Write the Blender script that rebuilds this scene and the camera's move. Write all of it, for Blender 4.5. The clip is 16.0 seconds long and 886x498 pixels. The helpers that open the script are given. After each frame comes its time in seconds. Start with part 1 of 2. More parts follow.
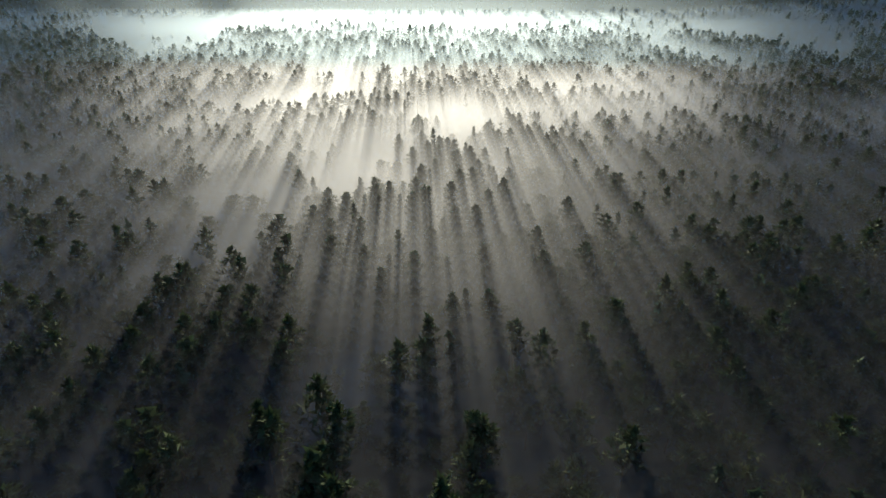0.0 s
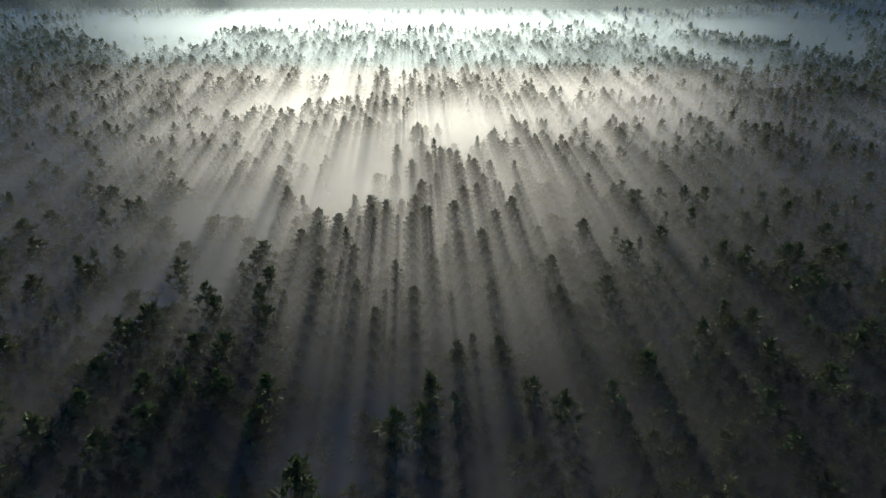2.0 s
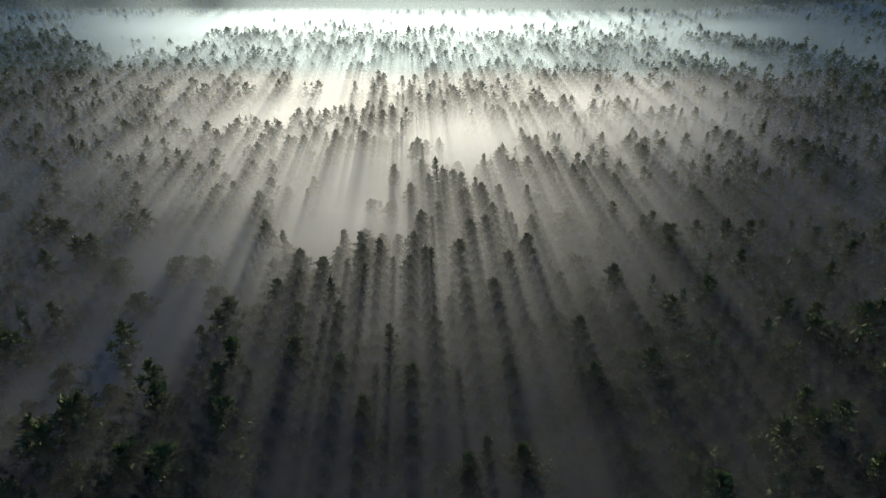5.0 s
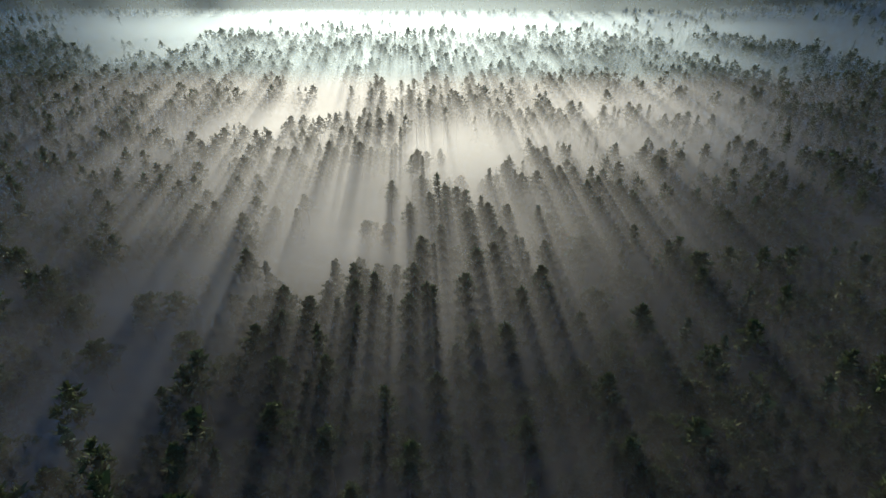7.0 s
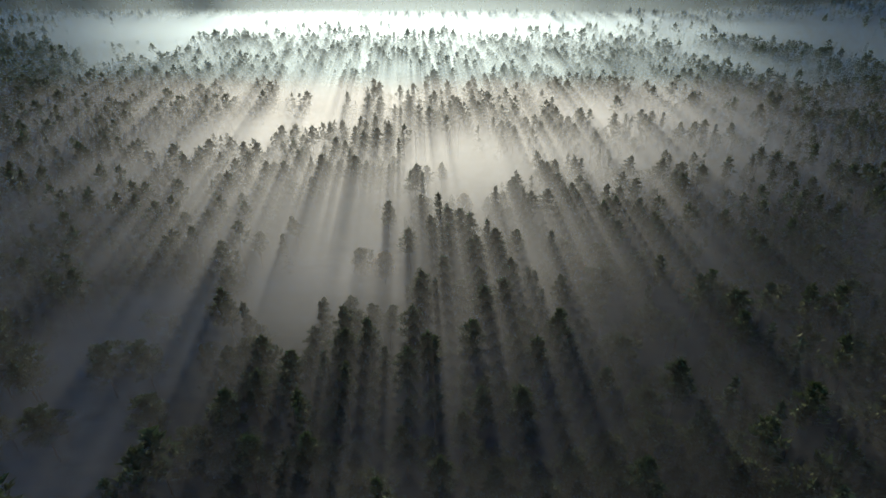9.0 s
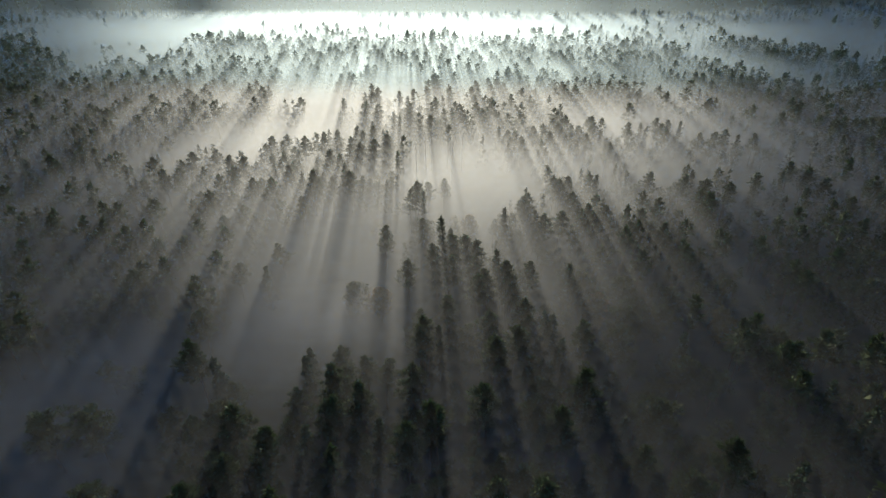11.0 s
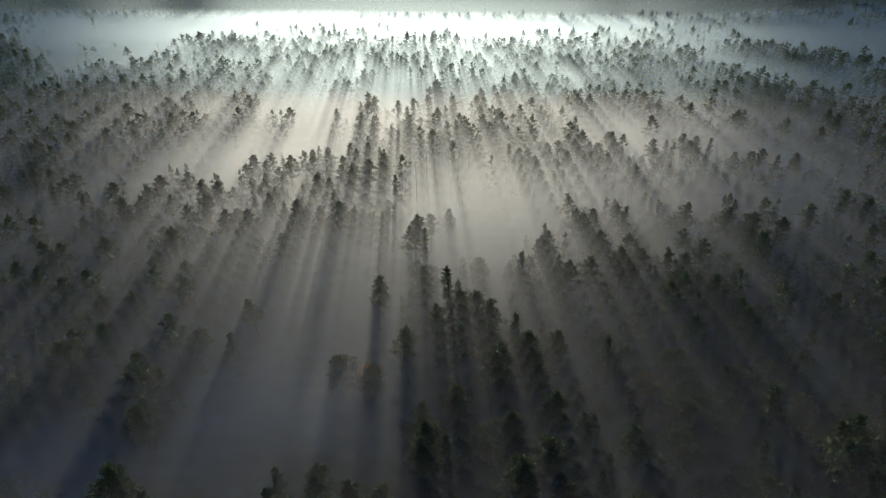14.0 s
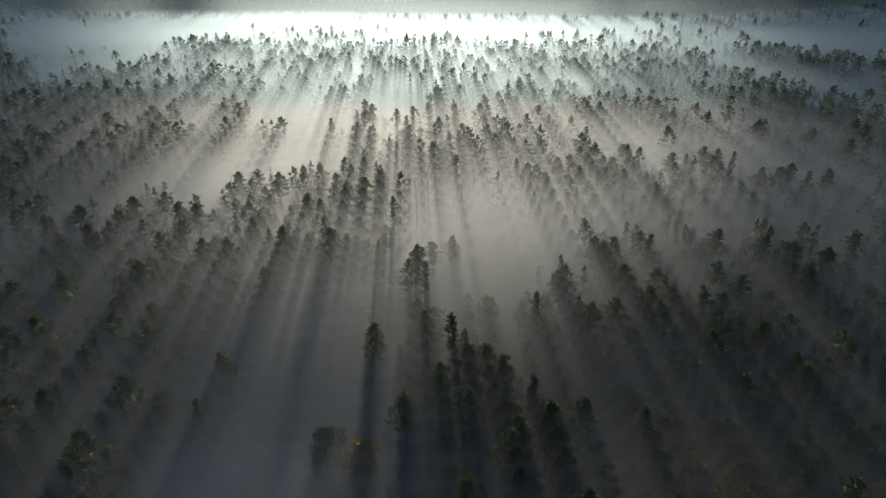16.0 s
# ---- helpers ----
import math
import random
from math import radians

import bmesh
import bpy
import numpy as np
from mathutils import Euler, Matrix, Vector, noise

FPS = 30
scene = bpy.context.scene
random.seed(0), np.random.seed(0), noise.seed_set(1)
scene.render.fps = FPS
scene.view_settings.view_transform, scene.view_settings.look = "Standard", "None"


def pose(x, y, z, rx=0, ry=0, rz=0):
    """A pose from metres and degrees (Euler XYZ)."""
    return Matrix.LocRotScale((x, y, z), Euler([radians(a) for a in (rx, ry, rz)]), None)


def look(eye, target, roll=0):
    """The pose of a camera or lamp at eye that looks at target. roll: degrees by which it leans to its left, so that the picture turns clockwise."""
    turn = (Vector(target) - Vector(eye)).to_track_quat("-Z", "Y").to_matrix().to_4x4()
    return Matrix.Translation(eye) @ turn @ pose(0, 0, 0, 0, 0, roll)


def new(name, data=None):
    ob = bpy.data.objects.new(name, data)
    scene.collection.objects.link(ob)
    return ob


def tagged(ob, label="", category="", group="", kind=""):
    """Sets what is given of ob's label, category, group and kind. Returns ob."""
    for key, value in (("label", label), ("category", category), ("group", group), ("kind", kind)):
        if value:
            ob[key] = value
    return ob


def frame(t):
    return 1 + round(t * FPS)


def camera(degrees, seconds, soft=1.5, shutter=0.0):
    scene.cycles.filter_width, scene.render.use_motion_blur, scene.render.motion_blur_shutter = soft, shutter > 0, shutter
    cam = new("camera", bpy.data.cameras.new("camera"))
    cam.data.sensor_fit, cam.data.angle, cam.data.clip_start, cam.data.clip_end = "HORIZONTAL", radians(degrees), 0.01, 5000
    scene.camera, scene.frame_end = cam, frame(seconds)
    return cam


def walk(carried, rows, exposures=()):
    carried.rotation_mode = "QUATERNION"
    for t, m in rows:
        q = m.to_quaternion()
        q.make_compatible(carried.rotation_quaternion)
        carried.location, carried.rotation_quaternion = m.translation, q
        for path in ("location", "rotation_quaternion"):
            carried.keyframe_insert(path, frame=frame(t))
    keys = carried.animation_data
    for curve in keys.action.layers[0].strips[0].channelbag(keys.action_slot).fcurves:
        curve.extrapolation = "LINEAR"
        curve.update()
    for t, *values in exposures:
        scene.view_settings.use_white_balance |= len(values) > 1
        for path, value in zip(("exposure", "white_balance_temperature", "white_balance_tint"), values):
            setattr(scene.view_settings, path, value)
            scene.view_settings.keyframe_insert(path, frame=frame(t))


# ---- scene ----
cam = camera(80.8, 16.0)
PATH = [
    (0, look((2.303, -64.859, 92.542), (2.304, -63.1, 91.591), 0.3)),
    (2, look((1.401, -44.672, 92.23), (1.403, -42.915, 91.276), 0.3)),
    (4, look((0.656, -24.107, 91.895), (0.659, -22.35, 90.939), 0.4)),
    (6.5, look((-0.725, 1.638, 90.95), (-0.72, 3.396, 89.995), 0.4)),
    (9, look((-1.648, 27.618, 90.461), (-1.643, 29.375, 89.506), 0.3)),
    (11.5, look((-3.092, 54.006, 89.667), (-3.086, 55.764, 88.713), 0.4)),
    (14, look((-4.485, 80.875, 89.202), (-4.477, 82.631, 88.246), 0.6)),
    (16, look((-5.479, 101.803, 88.841), (-5.47, 103.561, 87.886), 0.6)),
]
walk(cam, PATH)
scene.view_settings.exposure = 0.66
scene.cycles.transparent_max_bounces = 80
scene.cycles.max_bounces, scene.cycles.diffuse_bounces, scene.cycles.glossy_bounces, scene.cycles.transmission_bounces = 1, 0, 0, 0

# ---- sky and sun ----
SUN_UP, SUN_AZ = radians(7.6), radians(-3.4)
world = bpy.data.worlds.new("sky")
scene.world = world
world.use_nodes = True
wn = world.node_tree.nodes
sky = wn.new("ShaderNodeTexSky")
sky.sky_type, sky.sun_disc = "NISHITA", False
sky.sun_elevation, sky.sun_rotation = SUN_UP, SUN_AZ
sky.air_density, sky.dust_density, sky.ozone_density = 1.0, 0.2, 5.0
world.node_tree.links.new(sky.outputs[0], wn["Background"].inputs[0])
wn["Background"].inputs[1].default_value = 0.115
sun_data = bpy.data.lights.new("sun", "SUN")
sun_data.energy, sun_data.angle, sun_data.color = 5.0, radians(0.6), (1.0, 0.92, 0.76)
sun = new("sun", sun_data)
toward_sun = Vector((math.sin(SUN_AZ) * math.cos(SUN_UP), math.cos(SUN_AZ) * math.cos(SUN_UP), math.sin(SUN_UP)))
sun.matrix_world = look(toward_sun * 400, (0, 0, 0))


# ---- materials ----
def material(name):
    m = bpy.data.materials.new(name)
    m.use_nodes = True
    n, l = m.node_tree.nodes, m.node_tree.links
    return m, n, l, n["Principled BSDF"], n["Material Output"]


def ramp(n, l, fac, stops):
    r = n.new("ShaderNodeValToRGB")
    while len(r.color_ramp.elements) < len(stops):
        r.color_ramp.elements.new(0.5)
    for e, (p, c) in zip(r.color_ramp.elements, stops):
        e.position, e.color = p, (*c, 1)
    l.new(fac, r.inputs[0])
    return r.outputs[0]


def noise_tex(n, l, scale, detail=4.0, coords="Object"):
    c = n.new("ShaderNodeTexCoord")
    t = n.new("ShaderNodeTexNoise")
    t.inputs["Scale"].default_value, t.inputs["Detail"].default_value = scale, detail
    l.new(c.outputs[coords], t.inputs["Vector"])
    return t.outputs["Fac"]


def foliage(name, dark, mid, light):
    """Needles and leaves: colour changes from tree to tree, from clump to clump and from tuft to tuft."""
    m, n, l, b, out = material(name)
    geo = n.new("ShaderNodeNewGeometry")
    info = n.new("ShaderNodeObjectInfo")
    big = noise_tex(n, l, 0.35, 2.0)
    mix = n.new("ShaderNodeMath")
    mix.operation = "MULTIPLY_ADD"
    l.new(geo.outputs["Random Per Island"], mix.inputs[0])
    mix.inputs[1].default_value = 0.2
    l.new(big, mix.inputs[2])
    add = n.new("ShaderNodeMath")
    add.operation = "MULTIPLY_ADD"
    l.new(info.outputs["Random"], add.inputs[0])
    add.inputs[1].default_value = 0.25
    l.new(mix.outputs[0], add.inputs[2])
    col = ramp(n, l, add.outputs[0], [(0.3, dark), (0.62, mid), (0.95, light)])
    l.new(col, b.inputs["Base Color"])
    b.inputs["Roughness"].default_value = 0.8
    b.inputs["Specular IOR Level"].default_value = 0.12
    tr = n.new("ShaderNodeBsdfTranslucent")
    l.new(col, tr.inputs[0])
    ms = n.new("ShaderNodeMixShader")
    ms.inputs[0].default_value = 0.15
    l.new(b.outputs[0], ms.inputs[1])
    l.new(tr.outputs[0], ms.inputs[2])
    l.new(ms.outputs[0], out.inputs[0])
    return m


NEEDLES = foliage("pine_needles", (0.018, 0.032, 0.014), (0.045, 0.078, 0.02), (0.062, 0.082, 0.028))
SPRUCE_NEEDLES = foliage("spruce_needles", (0.014, 0.028, 0.016), (0.03, 0.055, 0.026), (0.06, 0.09, 0.04))
LEAVES = foliage("green_leaves", (0.022, 0.034, 0.013), (0.054, 0.078, 0.02), (0.068, 0.082, 0.028))
AUTUMN_LEAVES = foliage("autumn_leaves", (0.12, 0.05, 0.015), (0.26, 0.11, 0.03), (0.38, 0.2, 0.06))


def bark_material(name, low, high):
    m, n, l, b, out = material(name)
    c = n.new("ShaderNodeTexCoord")
    mp = n.new("ShaderNodeMapping")
    mp.inputs["Scale"].default_value = (6, 6, 1.2)
    t = n.new("ShaderNodeTexNoise")
    t.inputs["Scale"].default_value, t.inputs["Detail"].default_value = 1.0, 6.0
    l.new(c.outputs["Object"], mp.inputs[0])
    l.new(mp.outputs[0], t.inputs["Vector"])
    l.new(ramp(n, l, t.outputs["Fac"], [(0.3, low), (0.7, high)]), b.inputs["Base Color"])
    b.inputs["Roughness"].default_value = 0.9
    bump = n.new("ShaderNodeBump")
    bump.inputs["Strength"].default_value, bump.inputs["Distance"].default_value = 0.6, 0.05
    l.new(t.outputs["Fac"], bump.inputs["Height"])
    l.new(bump.outputs[0], b.inputs["Normal"])
    return m


BARK = bark_material("pine_bark", (0.05, 0.03, 0.02), (0.2, 0.11, 0.065))
GREY_BARK = bark_material("dead_wood", (0.06, 0.05, 0.045), (0.2, 0.18, 0.16))

GROUND, gn, gl, gb, gout = material("forest_floor")
gl.new(ramp(gn, gl, noise_tex(gn, gl, 0.12, 8.0), [(0.3, (0.02, 0.022, 0.012)), (0.5, (0.045, 0.045, 0.022)),
                                                  (0.72, (0.1, 0.085, 0.05))]), gb.inputs["Base Color"])
gb.inputs["Roughness"].default_value = 0.95
gb.inputs["Specular IOR Level"].default_value = 0.115


def mist_material(name, rough, gloss, tint, forward=False):
    """Fine water droplets: partly see-through, coloured by tint, scattering the light mostly onwards."""
    m, n, l, b, out = material(name)
    n.remove(b)
    att = n.new("ShaderNodeAttribute")
    att.attribute_name = "mist_amount"
    clear = n.new("ShaderNodeBsdfTransparent")
    d = n.new("ShaderNodeBsdfDiffuse")
    rest = d.outputs[0]
    if forward:
        a = n.new("ShaderNodeBsdfRefraction")
        a.inputs["IOR"].default_value, a.inputs["Roughness"].default_value = 1.8, rough
        t = n.new("ShaderNodeBsdfTranslucent")
        t.inputs["Color"].default_value = (*tint, 1)
        both = n.new("ShaderNodeMixShader")
        l.new(d.outputs[0], both.inputs[1])
        l.new(t.outputs[0], both.inputs[2])
        rest = both.outputs[0]
    else:
        a = n.new("ShaderNodeBsdfAnisotropic")
        a.distribution = "MULTI_GGX"
        a.inputs["Roughness"].default_value = rough
    a.inputs["Color"].default_value = d.inputs["Color"].default_value = (*tint, 1)
    body = n.new("ShaderNodeMixShader")
    body.inputs[0].default_value = gloss
    l.new(rest, body.inputs[1])
    l.new(a.outputs[0], body.inputs[2])
    veil = n.new("ShaderNodeMixShader")
    l.new(att.outputs["Fac"], veil.inputs[0])
    l.new(clear.outputs[0], veil.inputs[1])
    l.new(body.outputs[0], veil.inputs[2])
    l.new(veil.outputs[0], out.inputs[0])
    return m


# warm tint: some of the low sun's colour is put into the mist itself
MIST = mist_material("mist", 0.6, 0.97, (0.97, 0.95, 0.92))
# same haze twice: the far copy's blue tint stands in for scattered light
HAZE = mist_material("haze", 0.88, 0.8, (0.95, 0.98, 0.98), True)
BLUED_FAR_HAZE = mist_material("blued_far_haze", 0.88, 0.81, (0.77, 0.94, 1.0), True)

# ---- the plan: open stretches filled with mist, and the lie of the land ----
OPENINGS = [
    [(-61, 186), (-60, 215), (-53, 236), (-24, 233), (-15, 187), (-8, 163), (-8, 142), (-29, 150), (-34, 132), (-48, 138), (-57, 143)],
    [(-97, 147), (-73, 162), (-59, 138), (-59, 103), (-62, 68), (-75, 60), (-92, 73), (-87, 102), (-105, 115)],
    [(-19, 240), (-21, 331), (26, 332), (43, 283), (36, 248), (22, 240), (11, 222), (-5, 216), (-12, 233)],
    [(-156, 302), (-134, 354), (-94, 364), (-50, 347), (-41, 324), (-60, 316), (-88, 303), (-93, 286)],
    [(-126, 427), (-108, 468), (-56, 429), (-25, 414), (-3, 483), (-46, 496), (-63, 395), (-86, 383)],
    [(75, 410), (128, 391), (184, 352), (182, 307), (122, 320), (77, 335)],
    [(-523, 758), (-451, 667), (-319, 535), (-280, 578), (-296, 740), (-235, 861), (-95, 872), (-78, 1060), (-386, 1050), (-634, 980)],
    [(289, 765), (253, 623), (275, 492), (313, 465), (328, 563)],
    [(385, 805), (419, 650), (415, 490), (560, 686), (648, 959), (445, 942)],
    [(42, 264), (60, 290), (110, 298), (150, 288), (158, 270), (118, 264), (76, 262)],
    [(-95, 872), (-40, 820), (60, 800), (160, 840), (260, 900), (420, 1000), (300, 1030), (100, 1050), (-78, 1060)],
]


def depth_inside(px, py, poly):
    """How far inside the outline each point lies, in metres (negative outside)."""
    p = np.array(poly, float)
    q = np.roll(p, -1, 0)
    inside = np.zeros(px.shape, bool)
    near = np.full(px.shape, 1e9)
    for (ax, ay), (bx, by) in zip(p, q):
        dx, dy = bx - ax, by - ay
        s = np.clip(((px - ax) * dx + (py - ay) * dy) / (dx * dx + dy * dy), 0, 1)
        near = np.minimum(near, np.hypot(px - ax - s * dx, py - ay - s * dy))
        cross = (ay > py) != (by > py)
        inside ^= cross & (px < ax + (py - ay) * dx / (dy if dy else 1e-9))
    return np.where(inside, near, -near)


POOLS = (1.0, 1.8, 0.05, 1.0, 0.15, 0.7, 0.35, 0.4, 0.4, 0.1, 0.4)


def pooled(px, py):
    """How much mist has gathered in the openings."""
    out = np.zeros(px.shape)
    for weight, poly in zip(POOLS, OPENINGS):
        out = np.maximum(out, weight * np.clip(depth_inside(px, py, poly) / (5 + 0.012 * np.maximum(py, 0)) + 0.5, 0, 1))
    return out


def openness(px, py, grow=0.0):
    """0 in closed forest, 1 well inside an opening."""
    best = np.full(px.shape, -1e9)
    for poly in OPENINGS:
        best = np.maximum(best, depth_inside(px, py, poly))
    soft = 5 + 0.012 * np.maximum(py, 0)
    return np.clip((best + grow) / soft + 0.5, 0, 1)


def waves(px, py, size, seed=0.0):
    """Smooth wandering between about -1 and 1."""
    a = px / size + seed * 3.1
    b = py / size - seed * 1.7
    return (np.sin(a + 1.7 * np.sin(b * 0.7 + seed)) + np.sin(b * 1.13 + 1.3 * np.sin(a * 0.83 + 2 * seed)) +
            0.5 * np.sin(2.3 * a - 1.9 * b + seed)) / 2.5


def height(px, py):
    """The ground: level near by, rising to wooded ridges far off."""
    far = np.clip((py - 1070) / 190, 0, 1)
    ridge = 34 * far * far * (3 - 2 * far) * (1 + 0.25 * waves(px, py, 240, 2.0))
    right = np.clip((px - 380) / 700, 0, 1) * np.clip((py - 560) / 500, 0, 1) * 42
    return 0.8 * waves(px, py, 60) + ridge + right


# ---- ground ----
def sheet(name, xs, ys, z_of, mat):
    gx, gy = np.meshgrid(xs, ys)
    v = np.stack([gx, gy, z_of(gx, gy)], -1).reshape(-1, 3)
    w, h = len(xs), len(ys)
    i = (np.arange(h - 1)[:, None] * w + np.arange(w - 1)[None]).ravel()
    f = np.stack([i, i + 1, i + 1 + w, i + w], -1)
    me = bpy.data.meshes.new(name)
    me.from_pydata(v.tolist(), [], f.tolist())
    me.polygons.foreach_set("use_smooth", np.ones(len(f), bool))
    me.materials.append(mat)
    return new(name, me), gx.ravel(), gy.ravel()


def spread(limit, step, grow):
    """Steps that widen away from nought, out to the limit."""
    out, x, s = [0.0], 0.0, step
    while x < limit:
        x += s
        s *= grow
        out.append(x)
    return np.array(out)


side = spread(3200, 14, 1.07)
XS = np.concatenate([-side[:0:-1], side])
YS = np.concatenate([-spread(600, 30, 1.2)[:0:-1] - 60, spread(4200, 14, 1.035) - 60])
ground, _, _ = sheet("ground", XS, YS, height, GROUND)
tagged(ground, "dark damp forest floor under mist, with brown and green litter", "ground", kind="structure")

# ---- mist: thin layers lying over one another in the hollows, lit and shaded one by one ----
def thickness(x, y, z):
    """Share of light that a metre of mist takes away, z metres above the ground."""
    patch = 1 + 0.35 * waves(x, y, 45, 6) + 0.25 * waves(x, y * 0.7, 17, 2)
    east = np.clip((x - 5) / 40, 0, 1) * np.clip((210 - y) / 90, 0, 1)
    west = np.clip((-30 - x) / 40, 0, 1) * np.clip((260 - y) / 60, 0, 1) * np.clip((y - 10) / 60, 0, 1)
    fore = np.clip((60 - y) / 80, 0, 1)
    low = 0.0265 * patch * np.clip((21.5 - z) / 10.5, 0, 1) * (1 - 0.55 * east + 0.8 * west) * (1 - 0.25 * fore)
    low *= 1 - 0.5 * np.clip(pooled(x, y), 0, 1) * np.clip((z - 6) / 5, 0, 1) * np.clip((260 - y) / 60, 0, 1)
    high = 0.0048 * np.clip((24 - z) / 7, 0, 1)
    pool = 0.011 * pooled(x, y) * np.clip((13 - z) / 6, 0, 1)
    return (low + pool + high) * (1 - 0.76 * np.clip((y - 70) / 350, 0, 1) ** 0.6)


side = spread(300, 5, 1.02)
MX = np.concatenate([-side[:0:-1], side])
MY = spread(400, 5, 1.004) - 60
WISPS = [(-33, 24, 7), (-15, 22, 8), (-6, 27, 7), (-24, 14, 6), (-14, 33, 7), (-44, 165, 8), (-30, 160, 7), (-52, 156, 7), (-96, 345, 14), (-84, 340, 12), (-150, 280, 14), (16, 118, 7),
         (-100, 62, 16), (-118, 76, 18), (-84, 76, 13)]
LAYERS = 3
for k in range(LAYERS):
    z0 = 4.0 + k * 3.5
    mist, gx, gy = sheet("mist", MX, MY, lambda x, y: height(x, y) * 0.8 + z0 + 0.35 * waves(x, y, 14 + k, k), MIST)
    wisp = sum(np.exp(-((gx - wx) ** 2 + ((gy - wy) * 0.7) ** 2) / wr ** 2) for wx, wy, wr in WISPS)
    drift = 1 + 0.2 * waves(gx, gy * 0.6, 13, 2 + 0.5 * k) + 0.15 * waves(gx * 0.8, gy, 6.5, 1 + 0.4 * k)
    d = drift * (0.012 * pooled(gx, gy) + 0.025 * np.clip(wisp, 0, 1)) * np.clip((300 - gy) / 80, 0, 1)
    clear = bmesh.new()
    clear.from_mesh(mist.data)
    clear.verts.ensure_lookup_table()
    bmesh.ops.delete(clear, geom=[v for v in clear.verts if d[v.index] < 0.0008], context="VERTS")
    d = d[d >= 0.0008]
    clear.to_mesh(mist.data)
    clear.free()
    a = mist.data.attributes.new("mist_amount", "FLOAT", "POINT")
    a.data.foreach_set("value", d.astype(np.float32))
    tagged(mist, "thin layer of pale morning mist lying among the trees", "mist", "layers of mist", "stuff")

# ---- the same mist seen lengthwise: leaning veils, one behind the other ----
LEAN = math.tan(radians(30))
y0, k = -90.0, 0
while y0 < 1050:
    gap = 4.4 if y0 < 240 else 9.0 if y0 < 560 else 15.0
    half = 1.0 * (y0 + 110) + 80
    HX = np.linspace(-half, half, 90)
    HZ = np.array([0.2, 6, 11, 16, 20, 24])
    gx, gz = np.meshgrid(HX, HZ)
    gy = y0 + LEAN * gz + 0.3 * gap * waves(gx, gx * 0 + y0, 17 + 0.03 * y0, 0.37 * k)
    v = np.stack([gx, gy, gz + height(gx, gy)], -1).reshape(-1, 3)
    w, h = len(HX), len(HZ)
    i = (np.arange(h - 1)[:, None] * w + np.arange(w - 1)[None]).ravel()
    me = bpy.data.meshes.new("haze")
    me.from_pydata(v.tolist(), [], np.stack([i, i + w, i + 1 + w, i + 1], -1).tolist())
    me.polygons.foreach_set("use_smooth", np.ones(len(me.polygons), bool))
    # from 420 m on, the cool light of distance comes from the bluer tint
    me.materials.append(HAZE if y0 < 420 else BLUED_FAR_HAZE)
    haze = new("haze", me)
    amount = 1 - np.exp(-gap * thickness(gx.ravel(), gy.ravel(), gz.ravel()))
    a = me.attributes.new("mist_amount", "FLOAT", "POINT")
    a.data.foreach_set("value", amount.astype(np.float32))
    tagged(haze, "faint veil of pale morning haze between the trees", "haze", "veils of haze", "stuff")
    y0 += gap
    k += 1


# thinner, taller air in front of the far ridges; blue of distance in its tint
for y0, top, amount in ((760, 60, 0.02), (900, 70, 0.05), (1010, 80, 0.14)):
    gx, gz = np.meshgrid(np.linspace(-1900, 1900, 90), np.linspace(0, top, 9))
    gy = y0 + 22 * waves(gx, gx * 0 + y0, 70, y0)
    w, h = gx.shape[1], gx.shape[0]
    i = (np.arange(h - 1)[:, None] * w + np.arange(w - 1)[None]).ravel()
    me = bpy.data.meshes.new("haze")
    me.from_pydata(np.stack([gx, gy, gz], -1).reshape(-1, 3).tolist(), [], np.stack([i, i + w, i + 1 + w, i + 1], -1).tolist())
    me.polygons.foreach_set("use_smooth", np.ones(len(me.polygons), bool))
    me.materials.append(BLUED_FAR_HAZE)
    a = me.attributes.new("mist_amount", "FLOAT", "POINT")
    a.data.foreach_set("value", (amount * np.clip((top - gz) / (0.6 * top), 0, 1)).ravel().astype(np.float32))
    tagged(new("haze", me), "thin haze, tinted blue for scattered light, before the distant ridges", "haze", "veils of haze", "stuff")


# ---- trees ----
def tube(points, radii, sides):
    """A tapered limb along the points."""
    p = np.array(points, float)
    ang = np.arange(sides) * 2 * np.pi / sides
    d = np.gradient(p, axis=0)
    d /= np.linalg.norm(d, axis=1, keepdims=True) + 1e-9
    ref = np.where(np.abs(d[:, 2:3]) > 0.8, [[1.0, 0, 0]], [[0, 0, 1.0]])
    u = np.cross(d, ref)
    u /= np.linalg.norm(u, axis=1, keepdims=True) + 1e-9
    w = np.cross(d, u)
    r = np.array(radii)[:, None, None]
    v = p[:, None] + r * (np.cos(ang)[None, :, None] * u[:, None] + np.sin(ang)[None, :, None] * w[:, None])
    n = len(p)
    f = [(a * sides + s, a * sides + (s + 1) % sides, (a + 1) * sides + (s + 1) % sides, (a + 1) * sides + s)
         for a in range(n - 1) for s in range(sides)]
    return v.reshape(-1, 3), f


def joined(pieces):
    vs, fs, k = [], [], 0
    for v, f in pieces:
        vs.append(v)
        fs += [tuple(i + k for i in g) for g in f]
        k += len(v)
    return np.concatenate(vs), fs


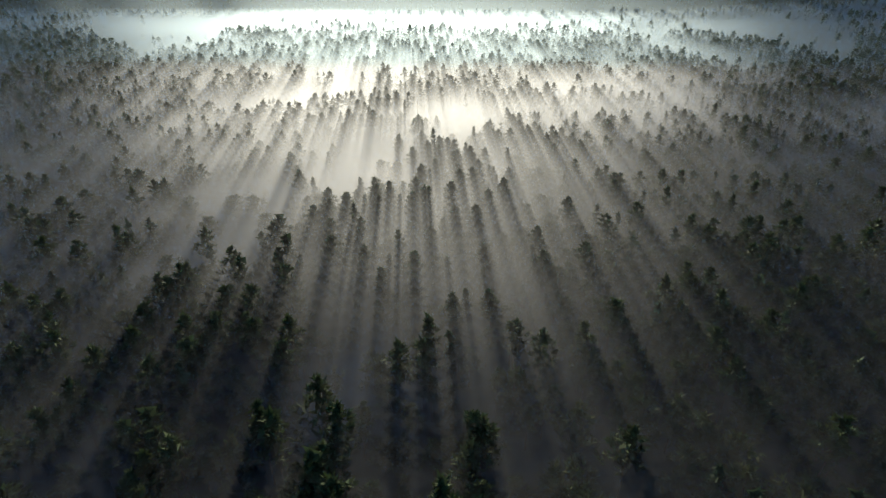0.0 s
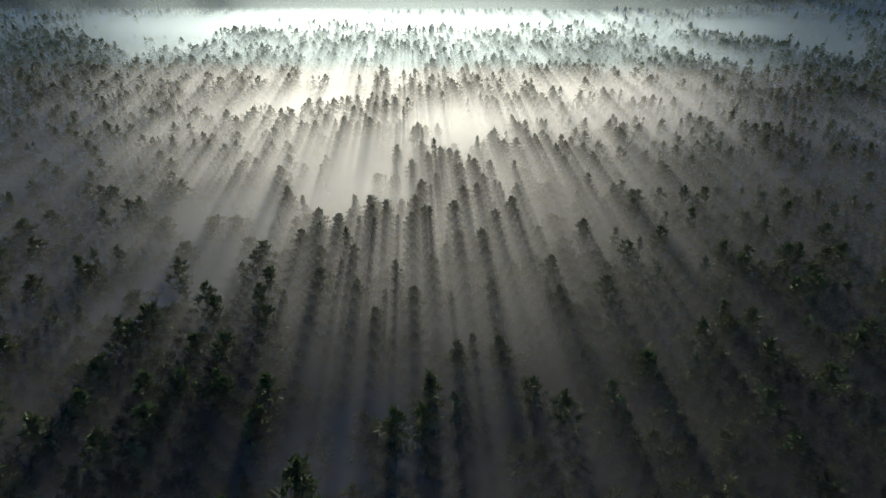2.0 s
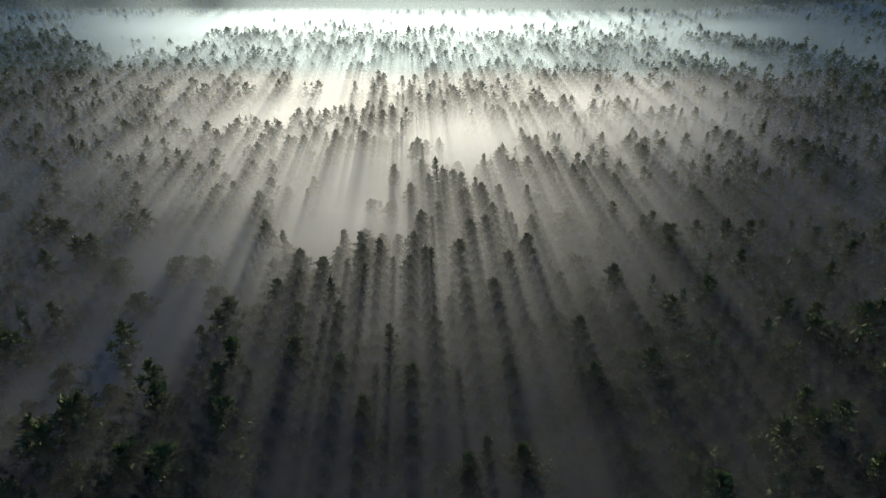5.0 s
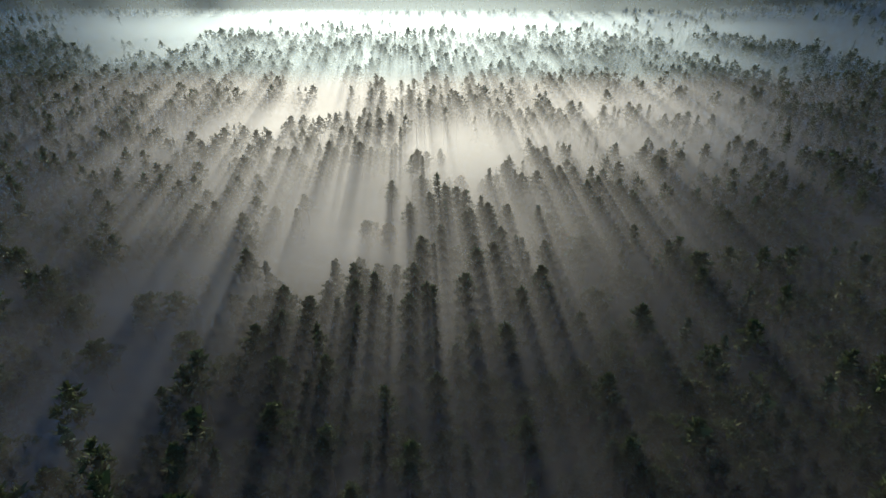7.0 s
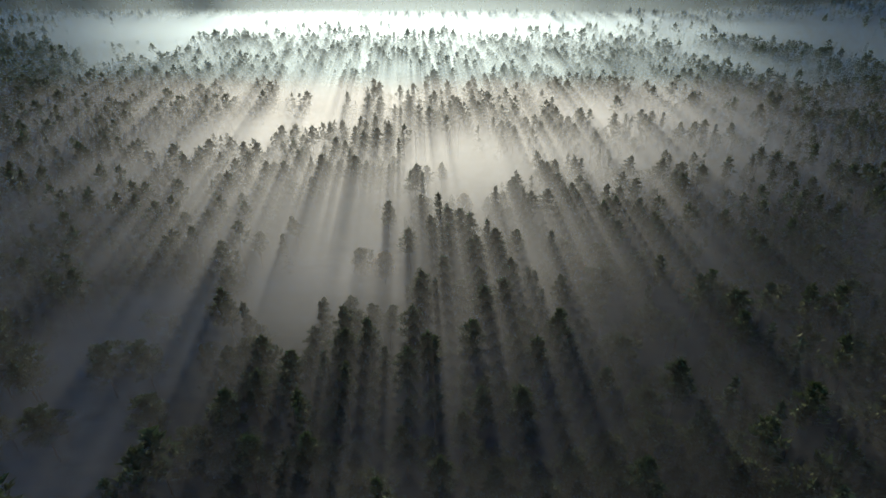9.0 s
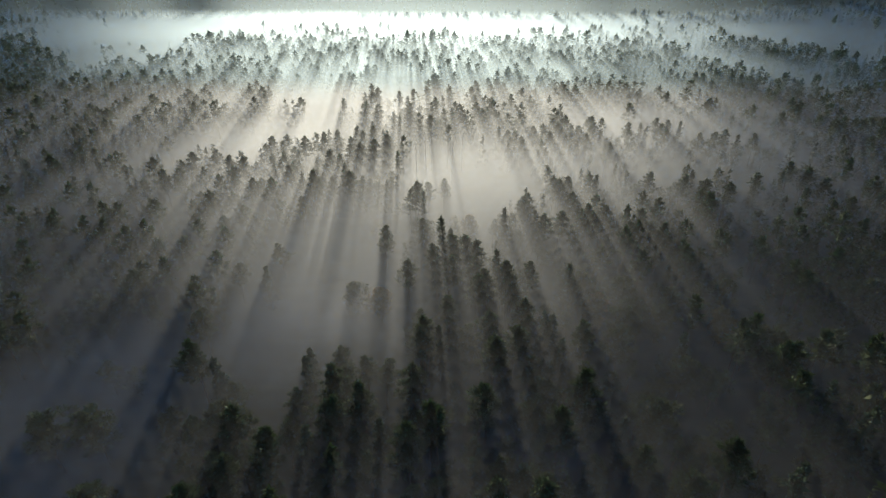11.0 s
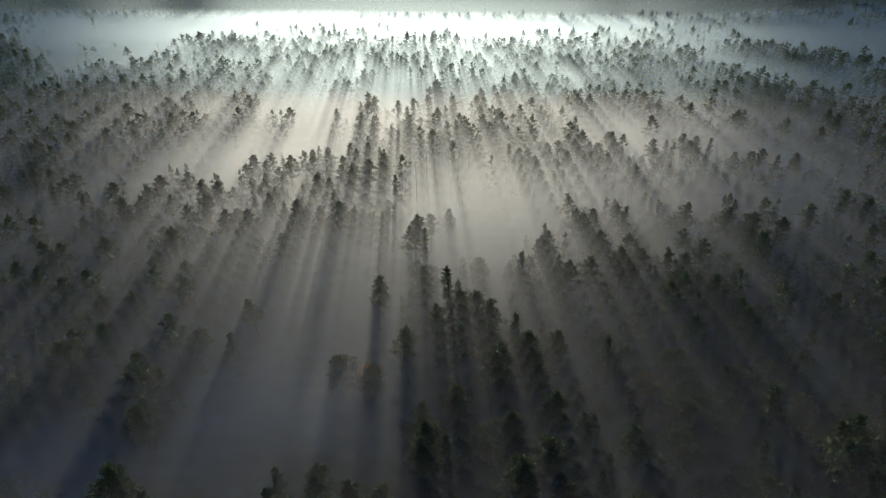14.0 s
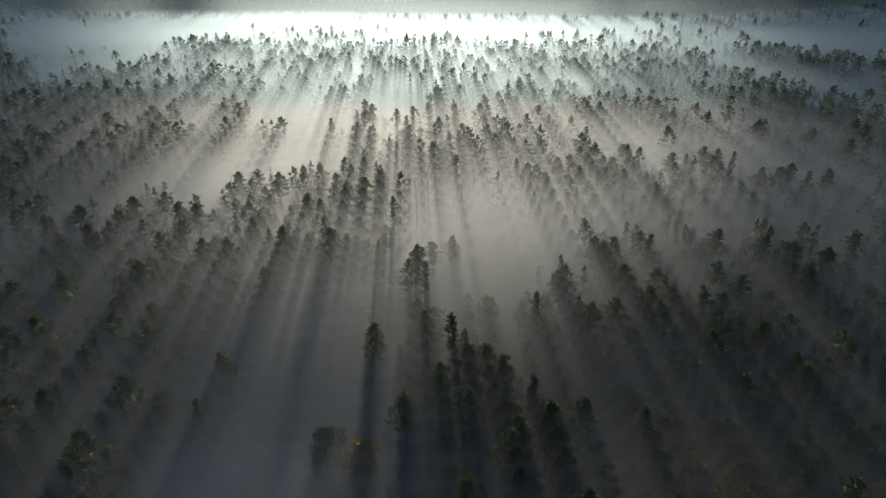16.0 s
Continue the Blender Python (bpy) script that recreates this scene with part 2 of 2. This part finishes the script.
def blades(rng, centres, dirs, size, width):
    """One slim triangle of needles or leaves at each centre, pointing roughly along its direction."""
    n = len(centres)
    d = dirs + rng.normal(0, 0.45, (n, 3))
    d /= np.linalg.norm(d, axis=1, keepdims=True) + 1e-9
    s = np.cross(d, rng.normal(0, 1, (n, 3)))
    s /= np.linalg.norm(s, axis=1, keepdims=True) + 1e-9
    ln = size * rng.uniform(0.65, 1.4, (n, 1))
    a = centres - d * ln * 0.45
    v = np.stack([a + s * ln * width, a - s * ln * width, centres + d * ln * 0.6], 1)
    return v.reshape(-1, 3)


LOW = {"pine": 0.5, "spruce": 0.12, "leafy": 0.26, "sparse": 0.5, "broad": 0.4}


def outline(kind, t, R):
    """How wide the crown is at t, from its foot (0) to its top (1)."""
    if kind == "spruce":
        return R * (1 - t) ** 0.8 * (0.78 + 0.22 * np.sin(40 * t)) + 0.12
    if kind == "leafy":
        return R * np.sqrt(np.clip(1 - (2 * t - 0.85) ** 2 * 0.78, 0.04, 1))
    if kind == "broad":
        return R * np.clip(0.5 + 1.5 * t - 1.75 * t * t, 0.15, 1.2)
    return R * np.clip(0.5 + 2.0 * t, 0, 1) * np.clip(1 - t, 0, 1) ** 0.62 * (0.9 + 0.1 * np.sin(24 * t)) + 0.1


FLAT = {"pine": 0.38, "spruce": 0.38, "leafy": 0.8, "sparse": 0.45, "broad": 0.42}


def crown_sprays(rng, kind, H, R, sprays, each, size, width):
    """Foliage of a crown: sprays at the ends of limbs that wind round the stem, each a loose cushion of blades; and the limbs."""
    low, lop, bias = LOW[kind], rng.uniform(0, 2 * np.pi), rng.uniform(0.1, 0.3)
    i = np.arange(sprays)
    t = np.clip((i + rng.uniform(0, 1, sprays)) / sprays, 0.01, 0.985) ** (1.2 if kind == "spruce" else 0.85)
    ang = i * 2.4 + rng.normal(0, 0.5, sprays)
    wide = outline(kind, t, R) * (1 + bias * np.cos(ang - lop) + 0.14 * np.sin(3 * ang + 9 * t))
    r = wide * np.where(i % 3 == 0, rng.uniform(0.2, 0.5, sprays), rng.uniform(0.6, 0.92, sprays))
    lift = {"spruce": -0.22, "leafy": 0.12}.get(kind, 0.14) * r
    at = np.column_stack([np.cos(ang) * r, np.sin(ang) * r, (low + (1 - low) * t) * H + lift - 0.4])
    pr = (0.25 + 0.24 * wide) * rng.uniform(0.75, 1.25, sprays) * (0.8 if kind == "sparse" else 1.0)
    q = rng.normal(0, 1, (sprays, each, 3))
    q *= (rng.uniform(0.25, 1, (sprays, each, 1)) ** 0.5) / (np.linalg.norm(q, axis=2, keepdims=True) + 1e-9)
    flat = np.array([1, 1, FLAT[kind]])
    pts = at[:, None] + q * pr[:, None, None] * flat
    outward = np.stack([np.cos(ang), np.sin(ang), np.zeros(sprays)], 1)[:, None] * 0.5
    d = q * flat + outward + np.array([0, 0, 0.55 if kind != "spruce" else 0.05])
    core = max(4, sprays * each // 16)
    ct = rng.uniform(0.05, 0.97, core)
    cr = outline(kind, ct, R)[:, None] * rng.normal(0, 0.17, (core, 2))
    stem = np.column_stack([cr, (low + (1 - low) * ct) * H])
    top = np.column_stack([rng.normal(0, 0.12, (5, 2)), H + rng.uniform(-0.9, 0.0, 5)])
    v = np.concatenate([blades(rng, pts.reshape(-1, 3), d.reshape(-1, 3), size, width),
                        blades(rng, stem, np.tile([0, 0, 0.6], (core, 1)), size * 2.0, 0.35),
                        blades(rng, top, np.tile([0, 0, 1.5], (5, 1)), size, width)])
    limbs = [(np.array([0, 0, max(p[2] - 0.3 * math.hypot(p[0], p[1]), 1.0)]), p) for p in at]
    return v, limbs


KINDS = {
    "pine": (18.0, 4.9, NEEDLES, BARK), "broad": (15.0, 5.2, NEEDLES, BARK), "spruce": (16.0, 3.9, SPRUCE_NEEDLES, BARK),
    "leafy": (13.0, 4.2, LEAVES, GREY_BARK), "sparse": (19.0, 3.2, NEEDLES, BARK), "autumn": (10.0, 2.6, AUTUMN_LEAVES, GREY_BARK),
}


def tree_shape(kind, seed, sprays, each, size, width):
    rng = np.random.default_rng(seed)
    H, R, _, _ = KINDS[kind]
    v, limbs = crown_sprays(rng, "leafy" if kind == "autumn" else kind, H, R, sprays, each, size, width)
    return H, v, limbs, rng


def mesh_of(name, v, f, mat):
    me = bpy.data.meshes.new(name)
    me.from_pydata(np.asarray(v).tolist(), [], f)
    me.materials.append(mat)
    return me


def triangles(v):
    return np.arange(len(v)).reshape(-1, 3).tolist()


def near_tree(kind, seed):
    """Trunk and crown meshes for a tree that is seen close."""
    wide = kind in ("leafy", "autumn")
    H, v, limbs, rng = tree_shape(kind, seed, {"sparse": 26, "spruce": 60}.get(kind, 46), {"sparse": 26, "spruce": 28}.get(kind, 38),
                                  0.72 if not wide else 0.6, 0.2 if not wide else 0.36)
    z = np.linspace(0, 0.97, 7)
    bend = rng.normal(0, 0.22, (7, 2)).cumsum(0) * z[:, None]
    pts = np.column_stack([bend, z * H])
    v[:, :2] += np.column_stack([np.interp(v[:, 2], z * H, bend[:, i]) for i in (0, 1)])
    pieces = [tube(pts, 0.22 * (1 - z) ** 0.8 * H / 18 + 0.025, 6)]
    for a, b in limbs[::3]:
        off = np.array([np.interp(a[2], z * H, bend[:, 0]), np.interp(a[2], z * H, bend[:, 1]), 0])
        pieces.append(tube([a + off, (a + b) / 2 + off + [0, 0, 0.1], b + off], [0.07, 0.045, 0.015], 3))
    tv, tf = joined(pieces)
    _, _, leaf, bark = KINDS[kind]
    crown = mesh_of("crown", v, triangles(v), leaf)
    return mesh_of("trunk", tv, tf, bark), crown


NAMES = {"broad": "pine_tree", "pine": "pine_tree", "spruce": "spruce_tree", "leafy": "leafy_tree", "sparse": "pine_tree", "autumn": "leafy_tree"}
LABELS = {
    "broad": "broad-crowned dark green pine standing alone in mist",
    "pine": "tall pine with a dark green crown standing in mist",
    "spruce": "narrow dark green spruce rising out of the mist",
    "leafy": "round-crowned green leafy tree on the forest floor",
    "sparse": "slender pine with a thin crown on a bare trunk",
    "autumn": "small leafy tree with orange autumn leaves in mist",
}
MODELS = {kind: [near_tree(kind, 11 * i + s) for i in range(n)]
          for s, (kind, n) in enumerate((("pine", 5), ("spruce", 4), ("leafy", 3), ("sparse", 3), ("autumn", 2), ("broad", 3)))}


def plant(kind, x, y, tall, turn, model):
    """A tree of its own at (x, y), tall metres high."""
    trunk, crown = MODELS[kind][model % len(MODELS[kind])]
    root = new(NAMES[kind])
    s = tall / KINDS[kind][0]
    root.matrix_world = pose(x, y, float(height(np.array(x), np.array(y))) - 0.1, 0, 0, turn) @ Matrix.Diagonal((1.02 * s ** 0.7, 1.02 * s ** 0.7, s, 1))
    for nm, me in (("trunk", trunk), ("crown", crown)):
        new(nm, me).parent = root
    return tagged(root, LABELS[kind], "tree", "trees of the near forest")


# ---- where trees stand ----
rng = np.random.default_rng(4)


def scatter(x0, x1, y0, y1, cell):
    gx, gy = np.meshgrid(np.arange(x0, x1, cell), np.arange(y0, y1, cell))
    px = (gx + rng.uniform(0, cell, gx.shape)).ravel()
    py = (gy + rng.uniform(0, cell, gx.shape)).ravel()
    return px, py


def in_sight(px, py, margin):
    return np.abs(px) < 0.9 * np.hypot(np.maximum(py + 66, 0), 75) + margin


def forest_points(x0, x1, y0, y1, cell, gap=0.05):
    px, py = scatter(x0, x1, y0, y1, cell)
    keep = in_sight(px, py, 25) & (rng.uniform(0, 1, px.shape) < 0.92 * (1 - openness(px, py, 3.0)) * (0.72 + 0.4 * waves(px, py, 23, 1)) + gap * 0.5)
    return px[keep], py[keep]


# single trees that stand out: place and height
PINES_NORTH = [(-69, 292, 19), (-53, 271, 19), (-65, 253, 19), (-54, 243, 19), (-41, 281, 19), (-35, 286, 19), (-29, 295, 19),
    (-39, 243, 19), (-13, 234, 19), (-85, 294, 19), (-112, 267, 19), (-104, 272, 19), (-94, 262, 19), (-88, 262, 19),
    (-114, 246, 19), (-76, 236, 19), (-68, 237, 19), (-123, 257, 19), (-165, 273, 19), (-169, 261, 19), (-51, 242, 16),
    (-47, 246, 16), (-24, 253, 16), (-94, 230, 16), (-87, 229, 16), (-80, 230, 16), (-74, 242, 16), (-35, 246, 16),
    (-54, 224, 16)]
PINES_WEST = [(-186, 266, 16), (-190, 257, 16), (-136, 258, 16), (-120, 241, 16), (-123, 237, 16), (-108, 245, 16),
    (-107, 223, 16), (-87, 210, 16), (-76, 207, 16), (-73, 217, 16), (-172, 251, 16), (-90, 190, 16), (-187, 236, 16),
    (-129, 223, 16)]
DEAD_TREES = [(-15, 285, 20), (-11, 297, 20), (-8, 296, 20), (0, 301, 20), (2, 282, 20), (7, 296, 20)]
SPARSE_PINES = [(-22, 268, 19), (-10, 224, 19), (-85, 243, 19)]
PINES_EAST = [(26, 316, 17), (30, 312, 17), (36, 298, 17), (45, 319, 17), (52, 307, 17), (59, 324, 17), (64, 317, 17),
    (69, 317, 17), (70, 304, 17), (80, 338, 17), (75, 287, 17), (96, 324, 17), (103, 324, 17), (115, 332, 17), (120, 332, 17),
    (124, 325, 17), (128, 306, 17), (134, 306, 17), (142, 312, 17), (144, 303, 17), (154, 304, 17), (193, 348, 17)]
PINES_EAST2 = [(43, 237, 18), (47, 241, 18), (58, 242, 18), (27, 220, 18), (18, 209, 18), (45, 223, 18), (37, 208, 18),
    (49, 213, 18), (53, 213, 18), (80, 246, 18), (92, 242, 18), (100, 238, 18), (107, 235, 18), (122, 243, 18), (137, 251, 18),
    (146, 260, 18), (147, 251, 18), (149, 243, 18), (147, 224, 18), (65, 210, 18), (68, 198, 18), (58, 201, 18)]
PINES_MIDDLE = [(1, 189, 18), (4, 190, 18), (7, 186, 18), (-4, 183, 18), (6, 176, 18), (13, 179, 18), (7, 166, 18),
    (10, 170, 18), (16, 166, 18), (22, 175, 18), (18, 155, 18), (32, 171, 18), (-21, 197, 18), (-8, 203, 18), (-12, 176, 18),
    (-4, 179, 18), (-1, 175, 18)]
CLEARING_TREES = [(-8, 154, 12), (-8, 243, 12), (-2, 247, 12), (42, 286, 12), (-63, 165, 12), (-63, 156, 12), (-53, 177, 12),
    (-62, 179, 12), (-53, 192, 12), (-32, 140, 12), (-26, 141, 12), (-19, 137, 12), (-15, 136, 12), (-32, 126, 12),
    (-32, 119, 12)]
PINES_SOUTH = [(-55, 120, 15), (-49, 118, 15), (-42, 111, 15), (-38, 112, 15), (-33, 108, 15), (3, 110, 15), (7, 111, 15),
    (10, 111, 15), (11, 109, 15), (2, 99, 15), (-3, 107, 15), (-8, 105, 15), (29, 135, 15), (32, 120, 15), (17, 138, 15),
    (20, 135, 15), (-8, 96, 15), (-4, 94, 15), (-15, 112, 15), (33, 113, 15)]
BROAD_PINES = [(-78, 119, 15), (-70, 121, 15), (-80, 101, 15), (-61, 105, 15), (-101, 121, 15), (-95, 118, 15), (-82, 72, 15)]
PINES_FORE = [(-67, 66, 16), (-57, 53, 16), (-53, 52, 16), (-50, 69, 16), (-39, 46, 16), (-59, 42, 16), (-57, 29, 16),
    (-101, 53, 16), (-98, 56, 16), (-85, 53, 16), (-87, 45, 16), (-92, 39, 16), (-61, 152, 16), (-103, 119, 16), (-92, 114, 16),
    (-21, 52, 14), (-15, 50, 14), (-8, 57, 14), (-5, 56, 14), (-1, 49, 14), (20, 42, 14), (6, 37, 14), (-9, 18, 14), (0, 22, 14),
    (4, 19, 14), (-33, 17, 14), (-24, 66, 14), (-30, 66, 14)]
LEAFY_EAST = [(47, 98, 14), (52, 90, 14), (56, 85, 14), (45, 79, 14), (41, 80, 14), (34, 75, 14), (69, 80, 14), (60, 74, 14),
    (10, 89, 14), (6, 87, 14), (16, 85, 14), (22, 91, 14), (-7, 75, 14), (41, 150, 13), (55, 161, 13), (53, 140, 13),
    (48, 163, 13), (-8, 151, 13), (7, 181, 13), (35, 181, 13), (-27, 171, 12)]
AUTUMN_TREES = [(-19.5, 169, 9), (39, 165, 9), (71, 160, 9), (7, 218, 9)]
GROVES = [(PINES_NORTH, "pine"), (PINES_WEST, "pine"), (SPARSE_PINES, "sparse"), (PINES_EAST, "mixed"), (PINES_EAST2, "mixed"),
          (PINES_MIDDLE, "mixed"), ([(x, y, 14.5) for x, y, _ in CLEARING_TREES], "mixed"), (PINES_SOUTH, "mixed"), (BROAD_PINES, "broad"), (PINES_FORE, "mixed"),
          (LEAFY_EAST, "leafy"), ([(x, y, 12.5) for x, y, _ in AUTUMN_TREES], "autumn")]
taken = []
for grove, kind in GROVES:
    for x, y, tall in grove:
        u = rng.uniform(0, 1)
        k = kind if kind != "mixed" else "spruce" if u < 0.22 else "pine"
        plant(k, x, y, tall * rng.uniform(0.97, 1.04), 360 * rng.uniform(0, 1), int(97 * u))
        taken.append((x, y))


def dead_tree(seed):
    """A bare standing trunk with short thin branches."""
    r = np.random.default_rng(seed)
    z = np.linspace(0, 1, 8)
    bend = r.normal(0, 0.12, (8, 2)).cumsum(0) * z[:, None]
    pieces = [tube(np.column_stack([bend, z * 20]), 0.17 * (1 - z) + 0.03, 6)]
    for i in range(26):
        h = r.uniform(0.5, 0.98)
        at = np.array([np.interp(h, z, bend[:, 0]), np.interp(h, z, bend[:, 1]), h * 20])
        ang, ln = r.uniform(0, 6.28), r.uniform(0.5, 1.9) * (1.25 - h)  + 0.4
        out = np.array([math.cos(ang), math.sin(ang), r.uniform(0.0, 0.5)])
        pieces.append(tube([at, at + out * ln * 0.5, at + out * ln + [0, 0, 0.15]], [0.05, 0.035, 0.02], 3))
        side_ = np.array([-out[1], out[0], 0.3])
        pieces.append(tube([at + out * ln * 0.5, at + out * ln * 0.6 + side_ * ln * 0.25, at + out * ln * 0.75 + side_ * ln * 0.4], [0.03, 0.025, 0.015], 3))
    v, f = joined(pieces)
    return mesh_of("trunk", v, f, GREY_BARK)


DEAD = [dead_tree(i) for i in range(3)]
for i, (x, y, tall) in enumerate(DEAD_TREES):
    root = new("dead_tree")
    root.matrix_world = pose(x, y, -0.3, 0, 0, 70 * i) @ Matrix.Diagonal((1, 1, tall / 20, 1))
    new("trunk", DEAD[i % 3]).parent = root
    tagged(root, "bare dead pine with short broken branches in mist", "tree", "dead trees in the clearing")
    taken.append((x, y))

fore_x, fore_y = forest_points(-190, 190, -45, 150, 4.9)
near_x, near_y = forest_points(-330, 330, 150, 330, 5.8)
near_x, near_y = np.concatenate([fore_x, near_x]), np.concatenate([fore_y, near_y])
spots = np.array(taken, float)
free = np.array([np.min(np.hypot(spots[:, 0] - x, spots[:, 1] - y)) > 4.2 for x, y in zip(near_x, near_y)])
near_x, near_y = near_x[free], near_y[free]
order = np.argsort(np.hypot(near_x * 1.0, (near_y - 130) * 0.62))
chosen = set(order[:260].tolist())


def pick_kind(x, y, u):
    leaf = 0.22 + 0.3 * (x > 15) * (y < 190) - 0.12 * (y > 220)
    return "leafy" if u < leaf else "spruce" if u < leaf + (0.2 if y < 220 else 0.4) else "pine" if u < 0.94 else "sparse"


def tall_at(kind, x, y, u):
    wob = 1 + 0.1 * float(waves(np.array(x), np.array(y), 31, 3))
    base = {"pine": 16.5, "spruce": 15.0, "leafy": 12.5, "sparse": 17.5, "autumn": 9.0, "broad": 15.0}[kind]
    return base * wob * (0.55 + 0.22 * u + 0.38 * (u > 0.62) + (0.12 if y < 140 else 0))


u1, u2, u3 = rng.uniform(0, 1, (3, len(near_x)))
for i in sorted(chosen):
    x, y = float(near_x[i]), float(near_y[i])
    kind = pick_kind(x, y, u1[i])
    plant(kind, x, y, tall_at(kind, x, y, u2[i]), 360 * u3[i], int(u3[i] * 97))


def wood(name, label, mat_kinds, xs, ys, sprays, each, size, width, models, seed):
    """Many trees further off, joined: one mesh of crowns and trunks."""
    r = np.random.default_rng(seed)
    stock = {k: [tree_shape(k, seed + 7 * j, sprays, each, size, width)[1] for j in range(models)] for k in mat_kinds}
    mats = [KINDS[k][2] for k in mat_kinds] + [BARK]
    vs, slots = [], []
    hs = height(xs, ys)
    for x, y, h, a, b, c in zip(xs, ys, hs, *r.uniform(0, 1, (3, len(xs)))):
        k = pick_kind(x, y, a)
        k = k if k in stock else "pine"
        s = tall_at(k, x, y, b) / KINDS[k][0]
        v = stock[k][int(c * 1e4) % models]
        ca, sa, w = math.cos(6.28 * c), math.sin(6.28 * c), s ** 0.7 * (1.25 if y > 330 else 1.05)
        vs.append(np.column_stack([(v[:, 0] * ca - v[:, 1] * sa) * w + x, (v[:, 0] * sa + v[:, 1] * ca) * w + y, v[:, 2] * s + h]))
        slots.append(np.full(len(v) // 3, list(mat_kinds).index(k)))
        tr = np.array([[-0.16, 0, 0], [0.16, 0, 0], [0, 0, 15 * s], [0, -0.16, 0], [0, 0.16, 0], [0, 0, 15 * s]])
        vs.append(tr + [x, y, h])
        slots.append(np.full(2, len(mats) - 1))
    v = np.concatenate(vs).astype(np.float32)
    n = len(v) // 3
    me = bpy.data.meshes.new(name)
    me.vertices.add(3 * n)
    me.loops.add(3 * n)
    me.polygons.add(n)
    me.vertices.foreach_set("co", v.ravel())
    me.loops.foreach_set("vertex_index", np.arange(3 * n, dtype=np.int32))
    me.polygons.foreach_set("loop_start", np.arange(0, 3 * n, 3, dtype=np.int32))
    me.polygons.foreach_set("material_index", np.concatenate(slots).astype(np.int32))
    for m in mats:
        me.materials.append(m)
    me.update(calc_edges=True)
    return tagged(new(name, me), label, "forest", kind="stuff")


rest = np.array(sorted(set(range(len(near_x))) - chosen))
fore = rest[near_y[rest] < 175]
back = rest[near_y[rest] >= 175]
wood("forest", "dense mixed forest of pines and leafy trees in mist", ("pine", "spruce", "leafy", "sparse"),
     near_x[fore], near_y[fore], 26, 13, 1.05, 0.24, 8, 100)
wood("forest", "mixed forest with tree tops standing out of the mist", ("pine", "spruce", "leafy", "sparse"),
     near_x[back], near_y[back], 20, 10, 1.15, 0.27, 8, 150)
mid_x, mid_y = forest_points(-680, 680, 330, 720, 7.0, 0.04)
wood("distant_forest", "misty forest further off with pointed dark tree tops", ("pine", "spruce", "leafy"),
     mid_x, mid_y, 14, 8, 1.45, 0.3, 7, 200)
far_x, far_y = forest_points(-1900, 1900, 720, 2100, 17, 0.02)
wood("far_woods", "far pale woods and wooded ridges in morning haze", ("pine", "spruce"),
     far_x, far_y, 7, 3, 2.8, 0.4, 5, 300)
